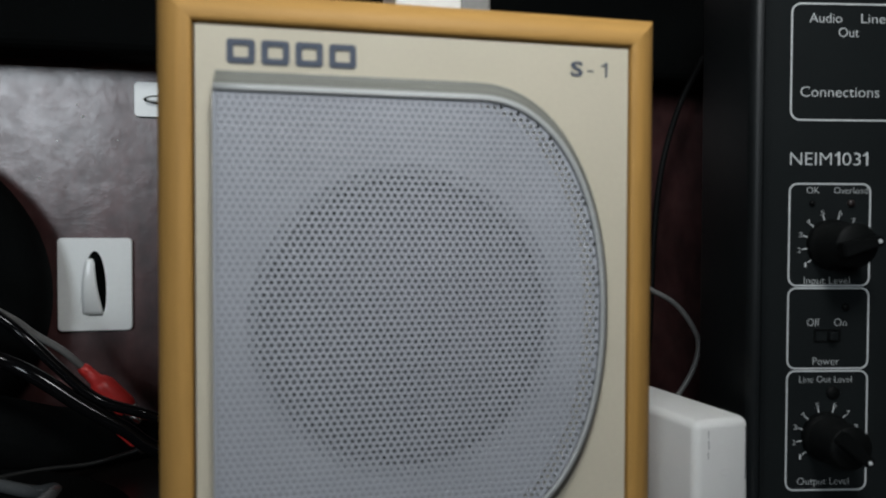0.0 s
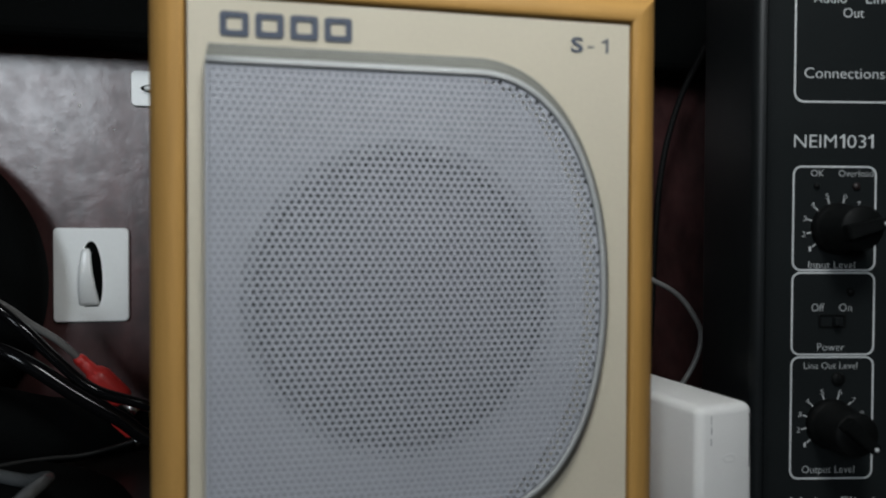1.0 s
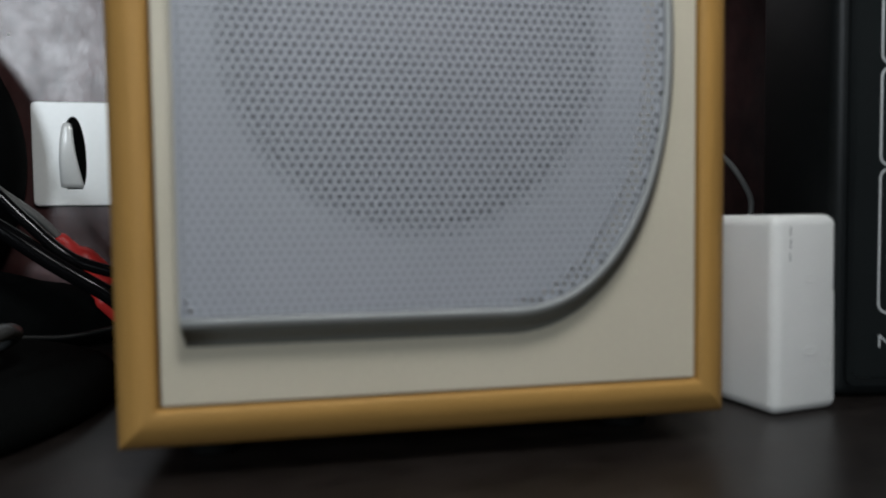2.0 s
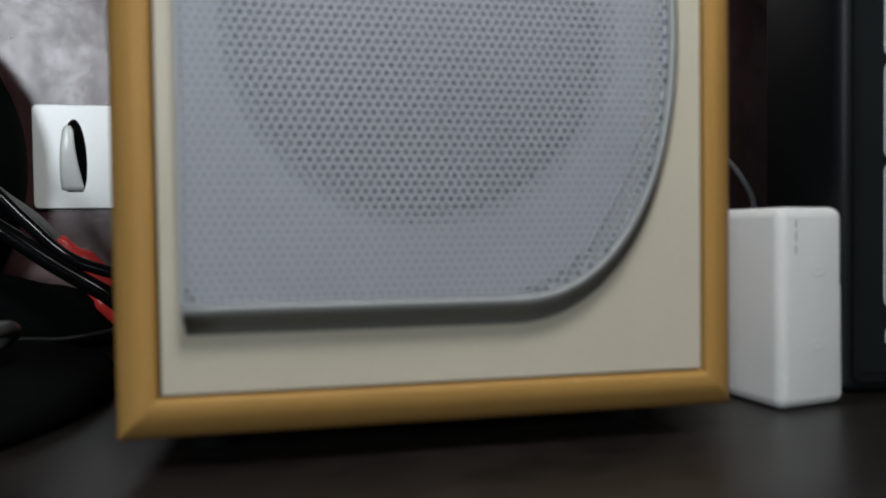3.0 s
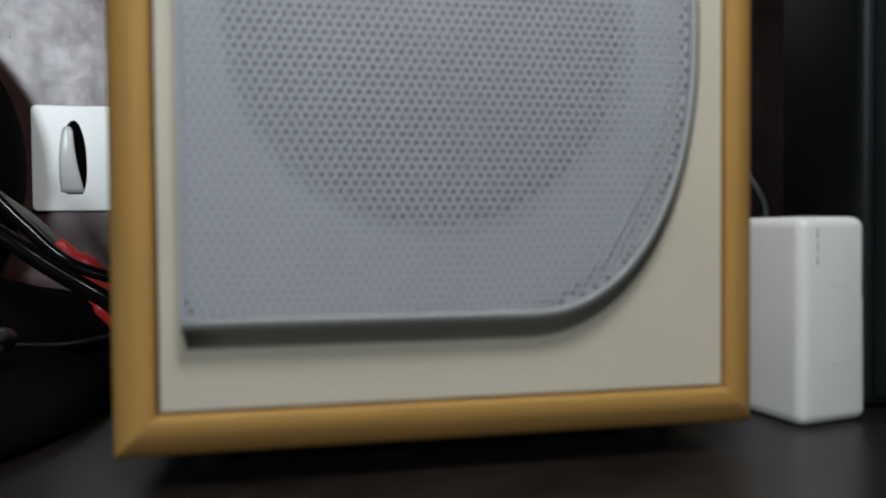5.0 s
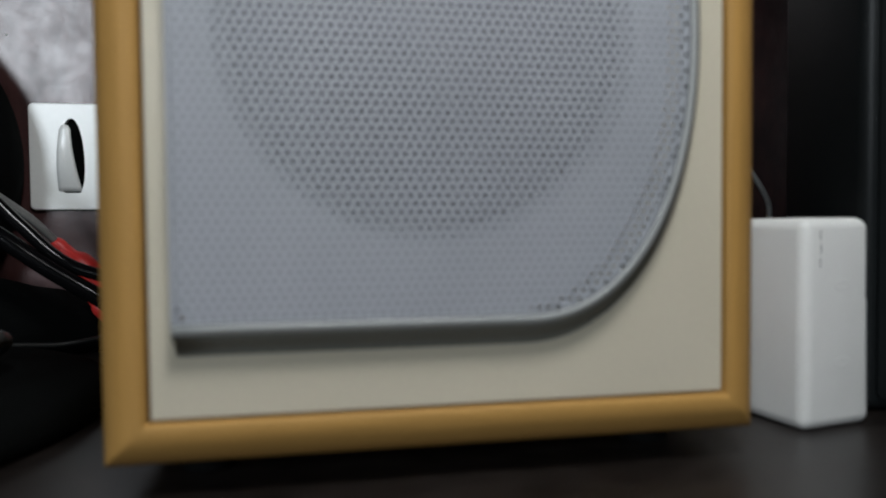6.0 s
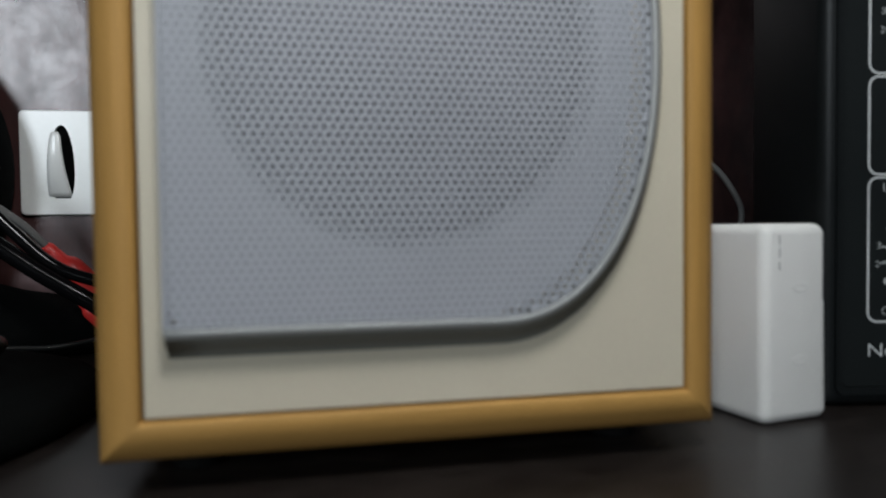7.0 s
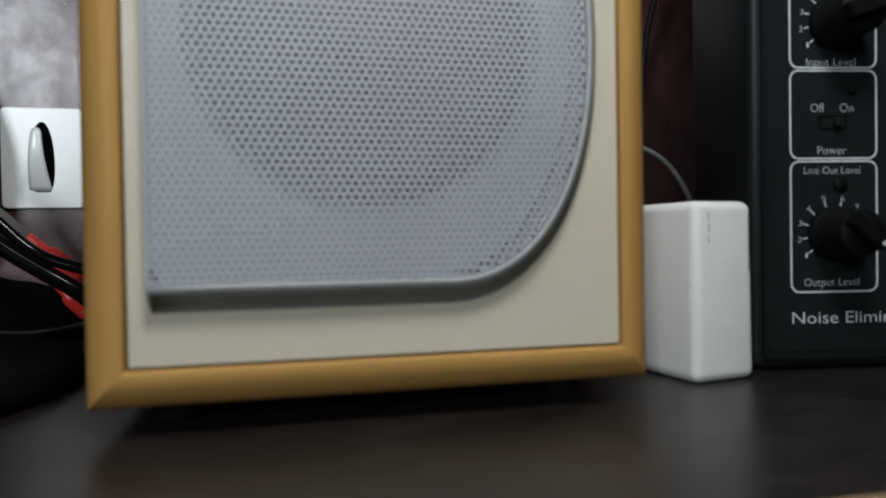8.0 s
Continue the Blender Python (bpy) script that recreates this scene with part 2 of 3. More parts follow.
box(bm, SHELF_L, SHELF_R, SHELF_FRONT, BACK, TOP, TOP + 0.02)
tagged(part("ceiling", bm, MAHOGANY), "dark mahogany board of the shelf above", "ceiling", kind="structure")
# black bar added to give the dark band above the hook plates
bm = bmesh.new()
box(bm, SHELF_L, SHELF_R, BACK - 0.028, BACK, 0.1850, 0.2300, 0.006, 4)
tagged(part("trim", bm, FELT), "black bar added across the back panel above the hooks", "batten", kind="structure")
bm = bmesh.new()
for x, z, r in ((-0.0815, 0.1600, 0.0007), (-0.0840, 0.1655, 0.0004), (-0.1010, 0.1300, 0.0005), (-0.0660, 0.1490, 0.0004), (-0.0930, 0.1480, 0.0004)):
    lathe(bm, [(r, 0.0), (r * 0.8, r * 0.35), (r * 0.2, r * 0.5)], Matrix.Translation((x, BACK, z)) @ pose(0, 0, 0, 90, 0, 0), 10)
tagged(part("paint_specks", bm, LAMP_WHITE, smooth=True), "tiny pale paint specks on the dark back panel", "paint specks", kind="stuff")
ROOM = (-1.0, 1.05, -1.25, BACK + 0.012, -0.65, 1.05)
x0, x1, y0, y1, z0, z1 = ROOM
for nm, b, mat, lab, cat in (
        ("room_floor", (x0, x1, y0, y1, z0 - 0.05, z0), CARPET, "dark grey carpet on the room's floor", "floor"),
        ("room_ceiling", (x0, x1, y0, y1, z1, z1 + 0.05), PLASTER, "plain grey-painted ceiling", "ceiling"),
        ("wall_west", (x0 - 0.05, x0, y0, y1, z0, z1), PLASTER, "plain grey-painted wall", "wall"),
        ("wall_east", (x1, x1 + 0.05, y0, y1, z0, z1), PLASTER, "plain grey-painted wall", "wall"),
        ("wall_north", (x0, x1, y1, y1 + 0.05, z0, z1), PLASTER, "plain grey-painted wall behind the shelf", "wall")):
    bm = bmesh.new()
    box(bm, *b)
    tagged(part(nm, bm, mat), lab, cat, kind="structure")


wx0, wx1, wz0, wz1 = WINDOW
bm = bmesh.new()
for b in ((x0, wx0, z0, z1), (wx1, x1, z0, z1), (wx0, wx1, z0, wz0), (wx0, wx1, wz1, z1)):
    box(bm, b[0], b[1], y0 - 0.05, y0, b[2], b[3])
tagged(part("wall_south", bm, PLASTER), "plain grey-painted wall with a window opening", "wall", kind="structure")
bm = bmesh.new()
ring_slab(bm, rounded(wx0 - 0.04, wx1 + 0.04, wz0 - 0.04, wz1 + 0.04, 0.002, 2), rounded(wx0, wx1, wz0, wz1, 0.002, 2), y0, y0 + 0.012)
tagged(part("window_1", bm, LAMP_WHITE), "white painted frame of the room's window", "window", kind="structure")


# ---- the loudspeaker: front panel in the plane y = 0 ----
IN_W, IN_Z0, IN_Z1 = 0.107, 0.015, 0.152
RAIL = 0.0092
speaker = thing("loudspeaker", "small beech-framed loudspeaker with a cream front and grey D-shaped grille", "loudspeaker")


def rail(corner_a, corner_b, mat):
    """One mitred frame member between two inner corners; its outer edge falls back in a soft chamfer."""
    profile = ((0.0007, 0.006), (0.0007, -0.0004), (0.0009, -0.0008), (0.0014, -0.0011), (0.0026, -0.0012), (0.0038, -0.0010), (0.0050, -0.0005),
               (0.0062, 0.0003), (0.0073, 0.0013), (0.0082, 0.0025), (0.0089, 0.0039), (RAIL, 0.0052), (RAIL, 0.006))
    bm = bmesh.new()
    rows = []
    for cx, cz in (corner_a, corner_b):
        sx, sz = (-1 if cx == 0 else 1), (-1 if cz == IN_Z0 else 1)
        rows.append([Vector((cx + sx * d, y, cz + sz * d)) for d, y in profile])
    grid_faces(bm, rows, closed=True)
    return part("frame_rail", bm, mat, speaker, smooth=True)


c = [(0, IN_Z0), (IN_W, IN_Z0), (IN_W, IN_Z1), (0, IN_Z1)]
rail(c[0], c[1], BEECH_ACROSS)
rail(c[1], c[2], BEECH_UP)
rail(c[2], c[3], BEECH_ACROSS)
rail(c[3], c[0], BEECH_UP)
# cabinet: an open-fronted box behind the frame
bm = bmesh.new()
ox0, ox1, oz0, oz1 = -RAIL + 0.0006, IN_W + RAIL - 0.0006, IN_Z0 - RAIL + 0.0006, IN_Z1 + RAIL - 0.0006
grid_faces(bm, [[Vector((x, y, z)) for x, z in line] for line, y in (
    ([(ox0, oz0), (ox1, oz0), (ox1, oz1), (ox0, oz1)], 0.006),
    ([(ox0, oz0), (ox1, oz0), (ox1, oz1), (ox0, oz1)], 0.105))], closed=True)
bmesh.ops.contextual_create(bm, geom=[v for v in bm.verts if v.co.y > 0.1])
part("cabinet", bm, BEECH_UP, speaker)

# front panel with the round opening for the driver
DRV_X, DRV_Z, DRV_R = 0.0492, 0.0826, 0.0361
bm = bmesh.new()
angles = sorted({2 * math.pi * k / 72 for k in range(72)} | {math.atan2(z - DRV_Z, x - DRV_X) % (2 * math.pi) for x, z in c})


def on_rectangle(a):
    dx, dz = math.cos(a), math.sin(a)
    s = min((IN_W - DRV_X) / dx if dx > 1e-9 else 9, -DRV_X / dx if dx < -1e-9 else 9,
            (IN_Z1 - DRV_Z) / dz if dz > 1e-9 else 9, (IN_Z0 - DRV_Z) / dz if dz < -1e-9 else 9)
    return DRV_X + s * dx, DRV_Z + s * dz


edge = [on_rectangle(a) for a in angles]
hole = [(DRV_X + DRV_R * math.cos(a), DRV_Z + DRV_R * math.sin(a)) for a in angles]
grid_faces(bm, [[Vector((x, y, z)) for x, z in line] for line, y in ((edge, 0.005), (edge, 0.0), (hole, 0.0), (hole, 0.005))], closed=True)
part("front_panel", bm, CREAM, speaker, "cream painted front panel")

# driver: a raised ring, a cone and a dust cap
to_front = Matrix.Translation((DRV_X, 0, DRV_Z)) @ pose(0, 0, 0, 90, 0, 0)
bm = bmesh.new()
prof = [(DRV_R - 0.0016, -0.004), (DRV_R - 0.0012, 0.0012), (DRV_R - 0.0004, 0.0020), (DRV_R + 0.0002, 0.0012), (DRV_R + 0.0003, 0.0001)]
rows = [[to_front @ Vector((r * math.cos(2 * math.pi * k / 64), r * math.sin(2 * math.pi * k / 64), h)) for k in range(64)] for r, h in prof]
grid_faces(bm, rows, closed=True)
part("driver_ring", bm, RUBBER, speaker, smooth=True)
bm = bmesh.new()
lathe(bm, [(DRV_R + 0.002, -0.0055), (DRV_R - 0.003, -0.006), (DRV_R - 0.006, -0.0055), (0.012, -0.016), (0.0115, -0.0145), (0.006, -0.0115), (0.0005, -0.0105)], to_front, 48)
part("driver_cone", bm, CONE, speaker, "dark grey paper cone", smooth=True)


# D-shaped bezel: straight top and bottom, bulging right side, open at the left
D_LEFT, D_MID, D_A, D_B, D_N = 0.0045, 0.066, 0.0342, 0.0545, 2.2
D_CZ = 0.0839


def d_outline(inset, x_start=D_LEFT, steps=56):
    """The outline from bottom left round the right side to top left, drawn in by inset."""
    raw = [(x_start + (D_MID - x_start) * k / 8, D_CZ - D_B, 0.0, -1.0) for k in range(8)]
    for k in range(steps + 1):
        a = math.pi * (k / steps - 0.5)
        ca, sa = max(0.0, math.cos(a)), math.sin(a)
        ux, uz = ca ** (2 / D_N), math.copysign(abs(sa) ** (2 / D_N), sa)
        nx, nz = (ux ** (D_N - 1)) / D_A, math.copysign(abs(uz) ** (D_N - 1), uz) / D_B
        size = math.hypot(nx, nz)
        raw.append((D_MID + D_A * ux, D_CZ + D_B * uz, nx / size, nz / size))
    raw += [(D_MID + (x_start - D_MID) * k / 8, D_CZ + D_B, 0.0, 1.0) for k in range(1, 9)]
    return [(x - inset * nx, z - inset * nz) for x, z, nx, nz in raw]


bm = bmesh.new()
section = ((0.0003, 0.0030), (0.0005, 0.0038), (0.0009, 0.0043), (0.0013, 0.0045), (0.0017, 0.0046), (0.0021, 0.0045), (0.0022, 0.0043), (0.0022, 0.0002))
skirt = ((-0.0027, 0.0001), (-0.0020, 0.0004), (-0.0013, 0.0012), (-0.0008, 0.0022), (-0.0003, 0.0032), (0.0004, 0.0038), (0.0007, 0.0039))
rows = [[Vector((x, -h, z)) for x, z in d_outline(o)] for o, h in section]
vs = grid_faces(bm, rows)
bm.faces.new([r[0] for r in vs])
bm.faces.new([r[-1] for r in vs])
part("bezel", bm, SILVER, speaker, "silver-grey plastic bezel", smooth=True)
bm = bmesh.new()
rim_line = d_outline(0.0)
rows = []
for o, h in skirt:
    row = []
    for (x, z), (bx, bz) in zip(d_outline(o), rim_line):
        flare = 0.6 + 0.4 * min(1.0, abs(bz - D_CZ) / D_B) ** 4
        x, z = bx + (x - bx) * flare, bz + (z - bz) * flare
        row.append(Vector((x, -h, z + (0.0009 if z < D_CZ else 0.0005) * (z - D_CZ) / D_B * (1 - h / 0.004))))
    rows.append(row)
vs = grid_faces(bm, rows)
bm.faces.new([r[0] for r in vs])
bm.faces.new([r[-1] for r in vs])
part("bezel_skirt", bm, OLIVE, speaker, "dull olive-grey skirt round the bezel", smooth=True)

# perforated sheet: one six-sided cell for each hole
PITCH, HOLE_R, SHEET_H, SHEET_T = 0.00168, 0.00050, 0.0040, 0.0002
ROW = PITCH * math.sqrt(3) / 2


def inside_d(x, z, inset):
    if x < D_LEFT + 0.0006:
        return False
    if x <= D_MID:
        return abs(z - D_CZ) < D_B - inset
    return (abs(x - D_MID) / (D_A - inset)) ** D_N + (abs(z - D_CZ) / (D_B - inset)) ** D_N < 1


verts, faces, index = [], [], {}


def vert(x, y, z):
    key = (round(x, 6), round(y, 6), round(z, 6))
    if key not in index:
        index[key] = len(verts)
        verts.append((x, y, z))
    return index[key]


for j in range(-40, 41):
    for i in range(0, 60):
        cx = D_LEFT + 0.0009 + (i + 0.5 * (j % 2)) * PITCH
        cz = D_CZ + j * ROW
        if not inside_d(cx, cz, 0.0016):
            continue
        corner = [(cx + PITCH / math.sqrt(3) * math.sin(radians(60 * k)), cz + PITCH / math.sqrt(3) * math.cos(radians(60 * k))) for k in range(6)]
        outer = [vert(x, -SHEET_H, z) for x, z in corner]
        if not inside_d(cx, cz, 0.0026):
            faces.append(outer)
            continue
        rim = [(cx + HOLE_R * math.sin(radians(30 * k)), cz + HOLE_R * math.cos(radians(30 * k))) for k in range(12)]
        top = [vert(x, -SHEET_H, z) for x, z in rim]
        low = [vert(x, -SHEET_H + SHEET_T, z) for x, z in rim]
        for k in range(6):
            a, b = 2 * k, (2 * k + 2) % 12
            faces.append((outer[k], top[a], top[a + 1], top[b], outer[(k + 1) % 6]))
        for k in range(12):
            faces.append((top[k], low[k], low[(k + 1) % 12], top[(k + 1) % 12]))
me = bpy.data.meshes.new("grille")
me.from_pydata(verts, [], faces)
me.materials.append(MESH_GREY)
grille = new("grille", me)
grille.parent = speaker
tagged(grille, "grey perforated metal grille")
# thin dark seam where the sheet meets the bezel
bm = bmesh.new()
grid_faces(bm, [[Vector((x, -h, z)) for x, z in d_outline(o)] for o, h in ((0.0020, SHEET_H - 0.0003), (0.0020, SHEET_H + 0.00012), (0.00245, SHEET_H + 0.00012), (0.00245, SHEET_H - 0.0003))])
part("edge_seam", bm, RUBBER, speaker, "thin dark seam round the grille")
# pale plate close behind the sheet, open in front of the driver and stopping short of the bulging side


def baffle_inset(x):
    return 0.0024 + 0.0042 * min(1.0, max(0.0, (x - 0.062) / 0.020))


bm = bmesh.new()
edge, shelf_ring, hole = [], [], []
for k in range(96):
    a = 2 * math.pi * (k + 0.5) / 96
    lo, hi = DRV_R, 0.09
    for _ in range(24):
        mid = (lo + hi) / 2
        lo, hi = (mid, hi) if inside_d(DRV_X + mid * math.cos(a), DRV_Z + mid * math.sin(a), baffle_inset(DRV_X + mid * math.cos(a))) else (lo, mid)
    edge.append((DRV_X + lo * math.cos(a), DRV_Z + lo * math.sin(a)))
    near = min(DRV_R + 0.0018, lo - 0.0002)
    shelf_ring.append((DRV_X + near * math.cos(a), DRV_Z + near * math.sin(a)))
    hole.append((DRV_X + (DRV_R - 0.0010) * math.cos(a), DRV_Z + (DRV_R - 0.0010) * math.sin(a)))
grid_faces(bm, [[Vector((x, y, z)) for x, z in line] for line, y in ((edge, -0.0004), (edge, -0.00374), (shelf_ring, -0.00374), (hole, -0.0025), (hole, -0.0012))], closed=True)
part("baffle", bm, BAFFLE_GREY, speaker, "pale grey baffle behind the grille")
# closing strip along the straight left edge
bm = bmesh.new()
box(bm, D_LEFT - 0.0002, D_LEFT + 0.0006, -SHEET_H - 0.0001, -0.0002, D_CZ - D_B + 0.002, D_CZ + D_B - 0.002, 0.0002, 1)
part("grille_edge", bm, MESH_GREY, speaker)

# maker's mark as four plain hollow blocks, and the model number
for k in range(4):
    x0 = 0.0070 + k * 0.0078
    bm = bmesh.new()
    ring_slab(bm, rounded(x0, x0 + 0.0064, 0.1434, 0.1490, 0.0008, 3), rounded(x0 + 0.0015, x0 + 0.0049, 0.1448, 0.1476, 0.0004, 3), -0.0003, 0.0)
    part("mark_block", bm, BRAND, speaker)
text_part("S", 0.0912, 0.0945, 0.1463, 0.0037, speaker, BRAND, name="model_lettering", weight=0.02)
text_part("-", 0.0957, 0.0974, 0.1466, 0.0040, speaker, BRAND, name="model_lettering")
figure_one(0.0996, 0.1012, 0.1463, 0.0037, speaker, BRAND, "model_lettering")
for fx in (0.006, 0.100):
    for fy in (0.020, 0.090):
        bm = bmesh.new()
        lathe(bm, [(0.0050, 0.0), (0.0055, 0.0006), (0.0055, oz0 - 0.0006), (0.0052, oz0 + 0.0002)], Matrix.Translation((fx, fy, 0)), 20)
        part("foot", bm, RUBBER, speaker, "black rubber foot", smooth=True)

# ---- white box beside the loudspeaker ----
wb = thing("power_adapter", "upright white plastic adapter box with rounded corners on the shelf", "adapter", m=pose(0.1363, 0.0139, 0, 0, 0, 10))
bm = bmesh.new()
box(bm, 0, 0.0214, 0, 0.052, 0.0001, 0.0491, 0.0028, 5)
for v in bm.verts:
    v.co.x -= 0.0008 * v.co.z / 0.049 if v.co.x > 0.0107 else 0.0
part("body", bm, WHITE_PLASTIC, wb, smooth=True)
for x, z0, z1 in ((0.0045, 0.0440, 0.0462), (0.0046, 0.0408, 0.0432), (0.0045, 0.0378, 0.0398), (0.0188, 0.030, 0.0462)):
    bm = bmesh.new()
    box(bm, x, x + 0.00022, -0.00006, 0.0002, z0, z1)
    part("seam", bm, SEAM, wb)
for z in (0.0335, 0.0155):
    bm = bmesh.new()
    lathe(bm, [(0.0028, -0.0003), (0.0028, 0.00002), (0.0022, 0.00010), (0.0016, 0.00010), (0.0009, 0.00005), (0.0003, 0.00005)],
          Matrix.Translation((0.0115, 0, z)) @ pose(0, 0, 0, 90, 0, 0) @ Matrix.Diagonal((1, 0.5, 1, 1)), 20)
    part("embossed_mark", bm, WHITE_PLASTIC, wb)

# ---- black audio filter box: front face in its own plane y = 0, print origin at the left of the outlines ----
unit = thing("audio_filter_box", "black audio filter box with two knobs and pale printed labels", "audio device", m=pose(0.1738, 0.0238, 0, 0, 0, -8.7))
bm = bmesh.new()
box(bm, -0.0118, 0.076, 0.0006, 0.040, 0.0003, 0.2360, 0.0032, 4)
part("body", bm, CASE_BLACK, unit, smooth=True)
bm = bmesh.new()
ring_slab(bm, rounded(-0.0085, 0.0728, 0.0035, 0.2328, 0.0025), rounded(-0.0068, 0.0711, 0.0056, 0.2310, 0.0018), -0.0004, 0.001)
part("front_rim", bm, CASE_BLACK, unit)
bm = bmesh.new()
slab(bm, rounded(-0.0066, 0.0709, 0.0058, 0.2308, 0.0018), 0.0, 0.0008)
part("front_plate", bm, PANEL_BLACK, unit)


def outline_box(x0, x1, z0, z1, r=0.0028):
    w = 0.00052
    bm = bmesh.new()
    ring_slab(bm, rounded(x0, x1, z0, z1, r), rounded(x0 + w, x1 - w, z0 + w, z1 - w, r - w), -0.00012, 0.0001)
    part("printed_outline", bm, PRINT, unit)


outline_box(-0.0002, 0.0640, 0.1398, 0.1766, 0.0032)
outline_box(-0.0002, 0.0264, 0.0877, 0.1203)
outline_box(-0.0002, 0.0264, 0.0614, 0.0874)
outline_box(-0.0002, 0.0264, 0.0226, 0.0611)
for body, left, right, mid, h in (
        ("Audio", 0.0056, 0.0160, 0.1720, 0.0031), ("Out", 0.0150, 0.0216, 0.1676, 0.0031), ("Line", 0.0222, 0.0300, 0.1720, 0.0031),
        ("Connections", 0.0030, 0.0284, 0.1490, 0.0034), ("NEIM", 0.0000, 0.0134, 0.1280, 0.0042), ("03", 0.0168, 0.0228, 0.1280, 0.0042),
        ("OK", 0.0055, 0.0095, 0.1181, 0.0022), ("Overload", 0.0143, 0.0252, 0.1181, 0.0022),
        ("Input Level", 0.0050, 0.0198, 0.0897, 0.0024), ("Off", 0.0062, 0.0103, 0.0764, 0.0026), ("On", 0.0150, 0.0190, 0.0764, 0.0026),
        ("Power", 0.0082, 0.0168, 0.0641, 0.0025), ("Line Out Level", 0.0040, 0.0210, 0.0583, 0.0022),
        ("Output Level", 0.0038, 0.0205, 0.0258, 0.0024), ("Noise Eliminating", 0.0002, 0.0420, 0.0155, 0.0036)):
    text_part(body, left, right, mid, h, unit, PRINT, weight=-0.008 if h > 0.003 else -0.018)
figure_one(0.0145, 0.0161, 0.1280, 0.0042, unit, PRINT)
figure_one(0.0236, 0.0252, 0.1280, 0.0042, unit, PRINT)


def dial(cx, cz, turn):
    """Printed scale, and a black pointer knob with a white dot."""
    for n, a in zip("12345678", (218, 190, 163, 136, 106, 74, 46, 18)):
        ca, sa = math.cos(radians(a)), math.sin(radians(a))
        x, z = cx + 0.0104 * ca, cz + 0.0104 * sa
        if x < cx + 0.0104:
            text_part(n, x - (0.0003 if n == "1" else 0.0006), x + (0.0003 if n == "1" else 0.0006), z, 0.0017, unit, PRINT, name="scale_number")
        bm = bmesh.new()
        p, q, s = Vector((cx + 0.0077 * ca, 0, cz + 0.0077 * sa)), Vector((cx + 0.0094 * ca, 0, cz + 0.0094 * sa)), Vector((-sa, 0, ca)) * 0.00017
        slab(bm, [(v.x, v.z) for v in (p - s, p + s, q + s, q - s)], -0.00012, 0.0001)
        part("scale_tick", bm, PRINT, unit)
    m = Matrix.Translation((cx, 0, cz)) @ pose(0, 0, 0, 90, 0, 0)
    bm = bmesh.new()
    lathe(bm, [(0.0079, 0.0), (0.0079, 0.0014), (0.0072, 0.0026), (0.0068, 0.0030), (0.0066, 0.0125), (0.0061, 0.0133), (0.0003, 0.0133)], m, 40)
    knob = part("knob", bm, KNOB_BLACK, unit, "black pointer knob", smooth=True)
    a = radians(turn)
    ca, sa = math.cos(a), math.sin(a)
    bm = bmesh.new()
    p, q, s = Vector((-0.0064 * ca, 0, -0.0064 * sa)), Vector((0.0058 * ca, 0, 0.0058 * sa)), Vector((-sa, 0, ca))
    slab(bm, [(cx + v.x, cz + v.z) for v in (p - s * 0.0022, p + s * 0.0022, q + s * 0.0016, q - s * 0.0016)], -0.0165, -0.0130)
    bmesh.ops.bevel(bm, geom=list(bm.edges), offset=0.0004, segments=2, affect="EDGES")
    part("pointer", bm, KNOB_BLACK, knob)
    bm = bmesh.new()
    lathe(bm, [(0.0006, 0.0), (0.0006, 0.0003), (0.0002, 0.0004)], Matrix.Translation((cx + 0.0046 * ca, -0.0164, cz + 0.0046 * sa)) @ pose(0, 0, 0, 90, 0, 0), 14)
    part("pointer_dot", bm, PRINT, knob, "white pointer dot")


dial(0.0136, 0.1010, 15)
dial(0.0128, 0.0400, -42)
for x, z, r, mat in ((0.0073, 0.1140, 0.0009, KNOB_BLACK), (0.0199, 0.1140, 0.0012, DARK_RED_LENS), (0.0186, 0.0812, 0.0012, KNOB_BLACK), (0.0150, 0.0540, 0.0022, KNOB_BLACK)):
    bm = bmesh.new()
    lathe(bm, [(r, 0.0), (r, 0.0004), (r * 0.8, 0.0008), (r * 0.2, 0.0011)], Matrix.Translation((x, 0, z)) @ pose(0, 0, 0, 90, 0, 0), 18)
    part("indicator", bm, mat, unit, smooth=True)
bm = bmesh.new()
ring_slab(bm, rounded(0.0085, 0.0172, 0.0700, 0.0742, 0.0004, 2), rounded(0.0092, 0.0165, 0.0706, 0.0736, 0.0003, 2), -0.0003, 0.0004)
switch = part("switch", bm, KNOB_BLACK, unit)
bm = bmesh.new()
box(bm, 0.0128, 0.0150, -0.0022, 0.0002, 0.0708, 0.0734, 0.0003, 2)
part("slider", bm, CASE_BLACK, switch)


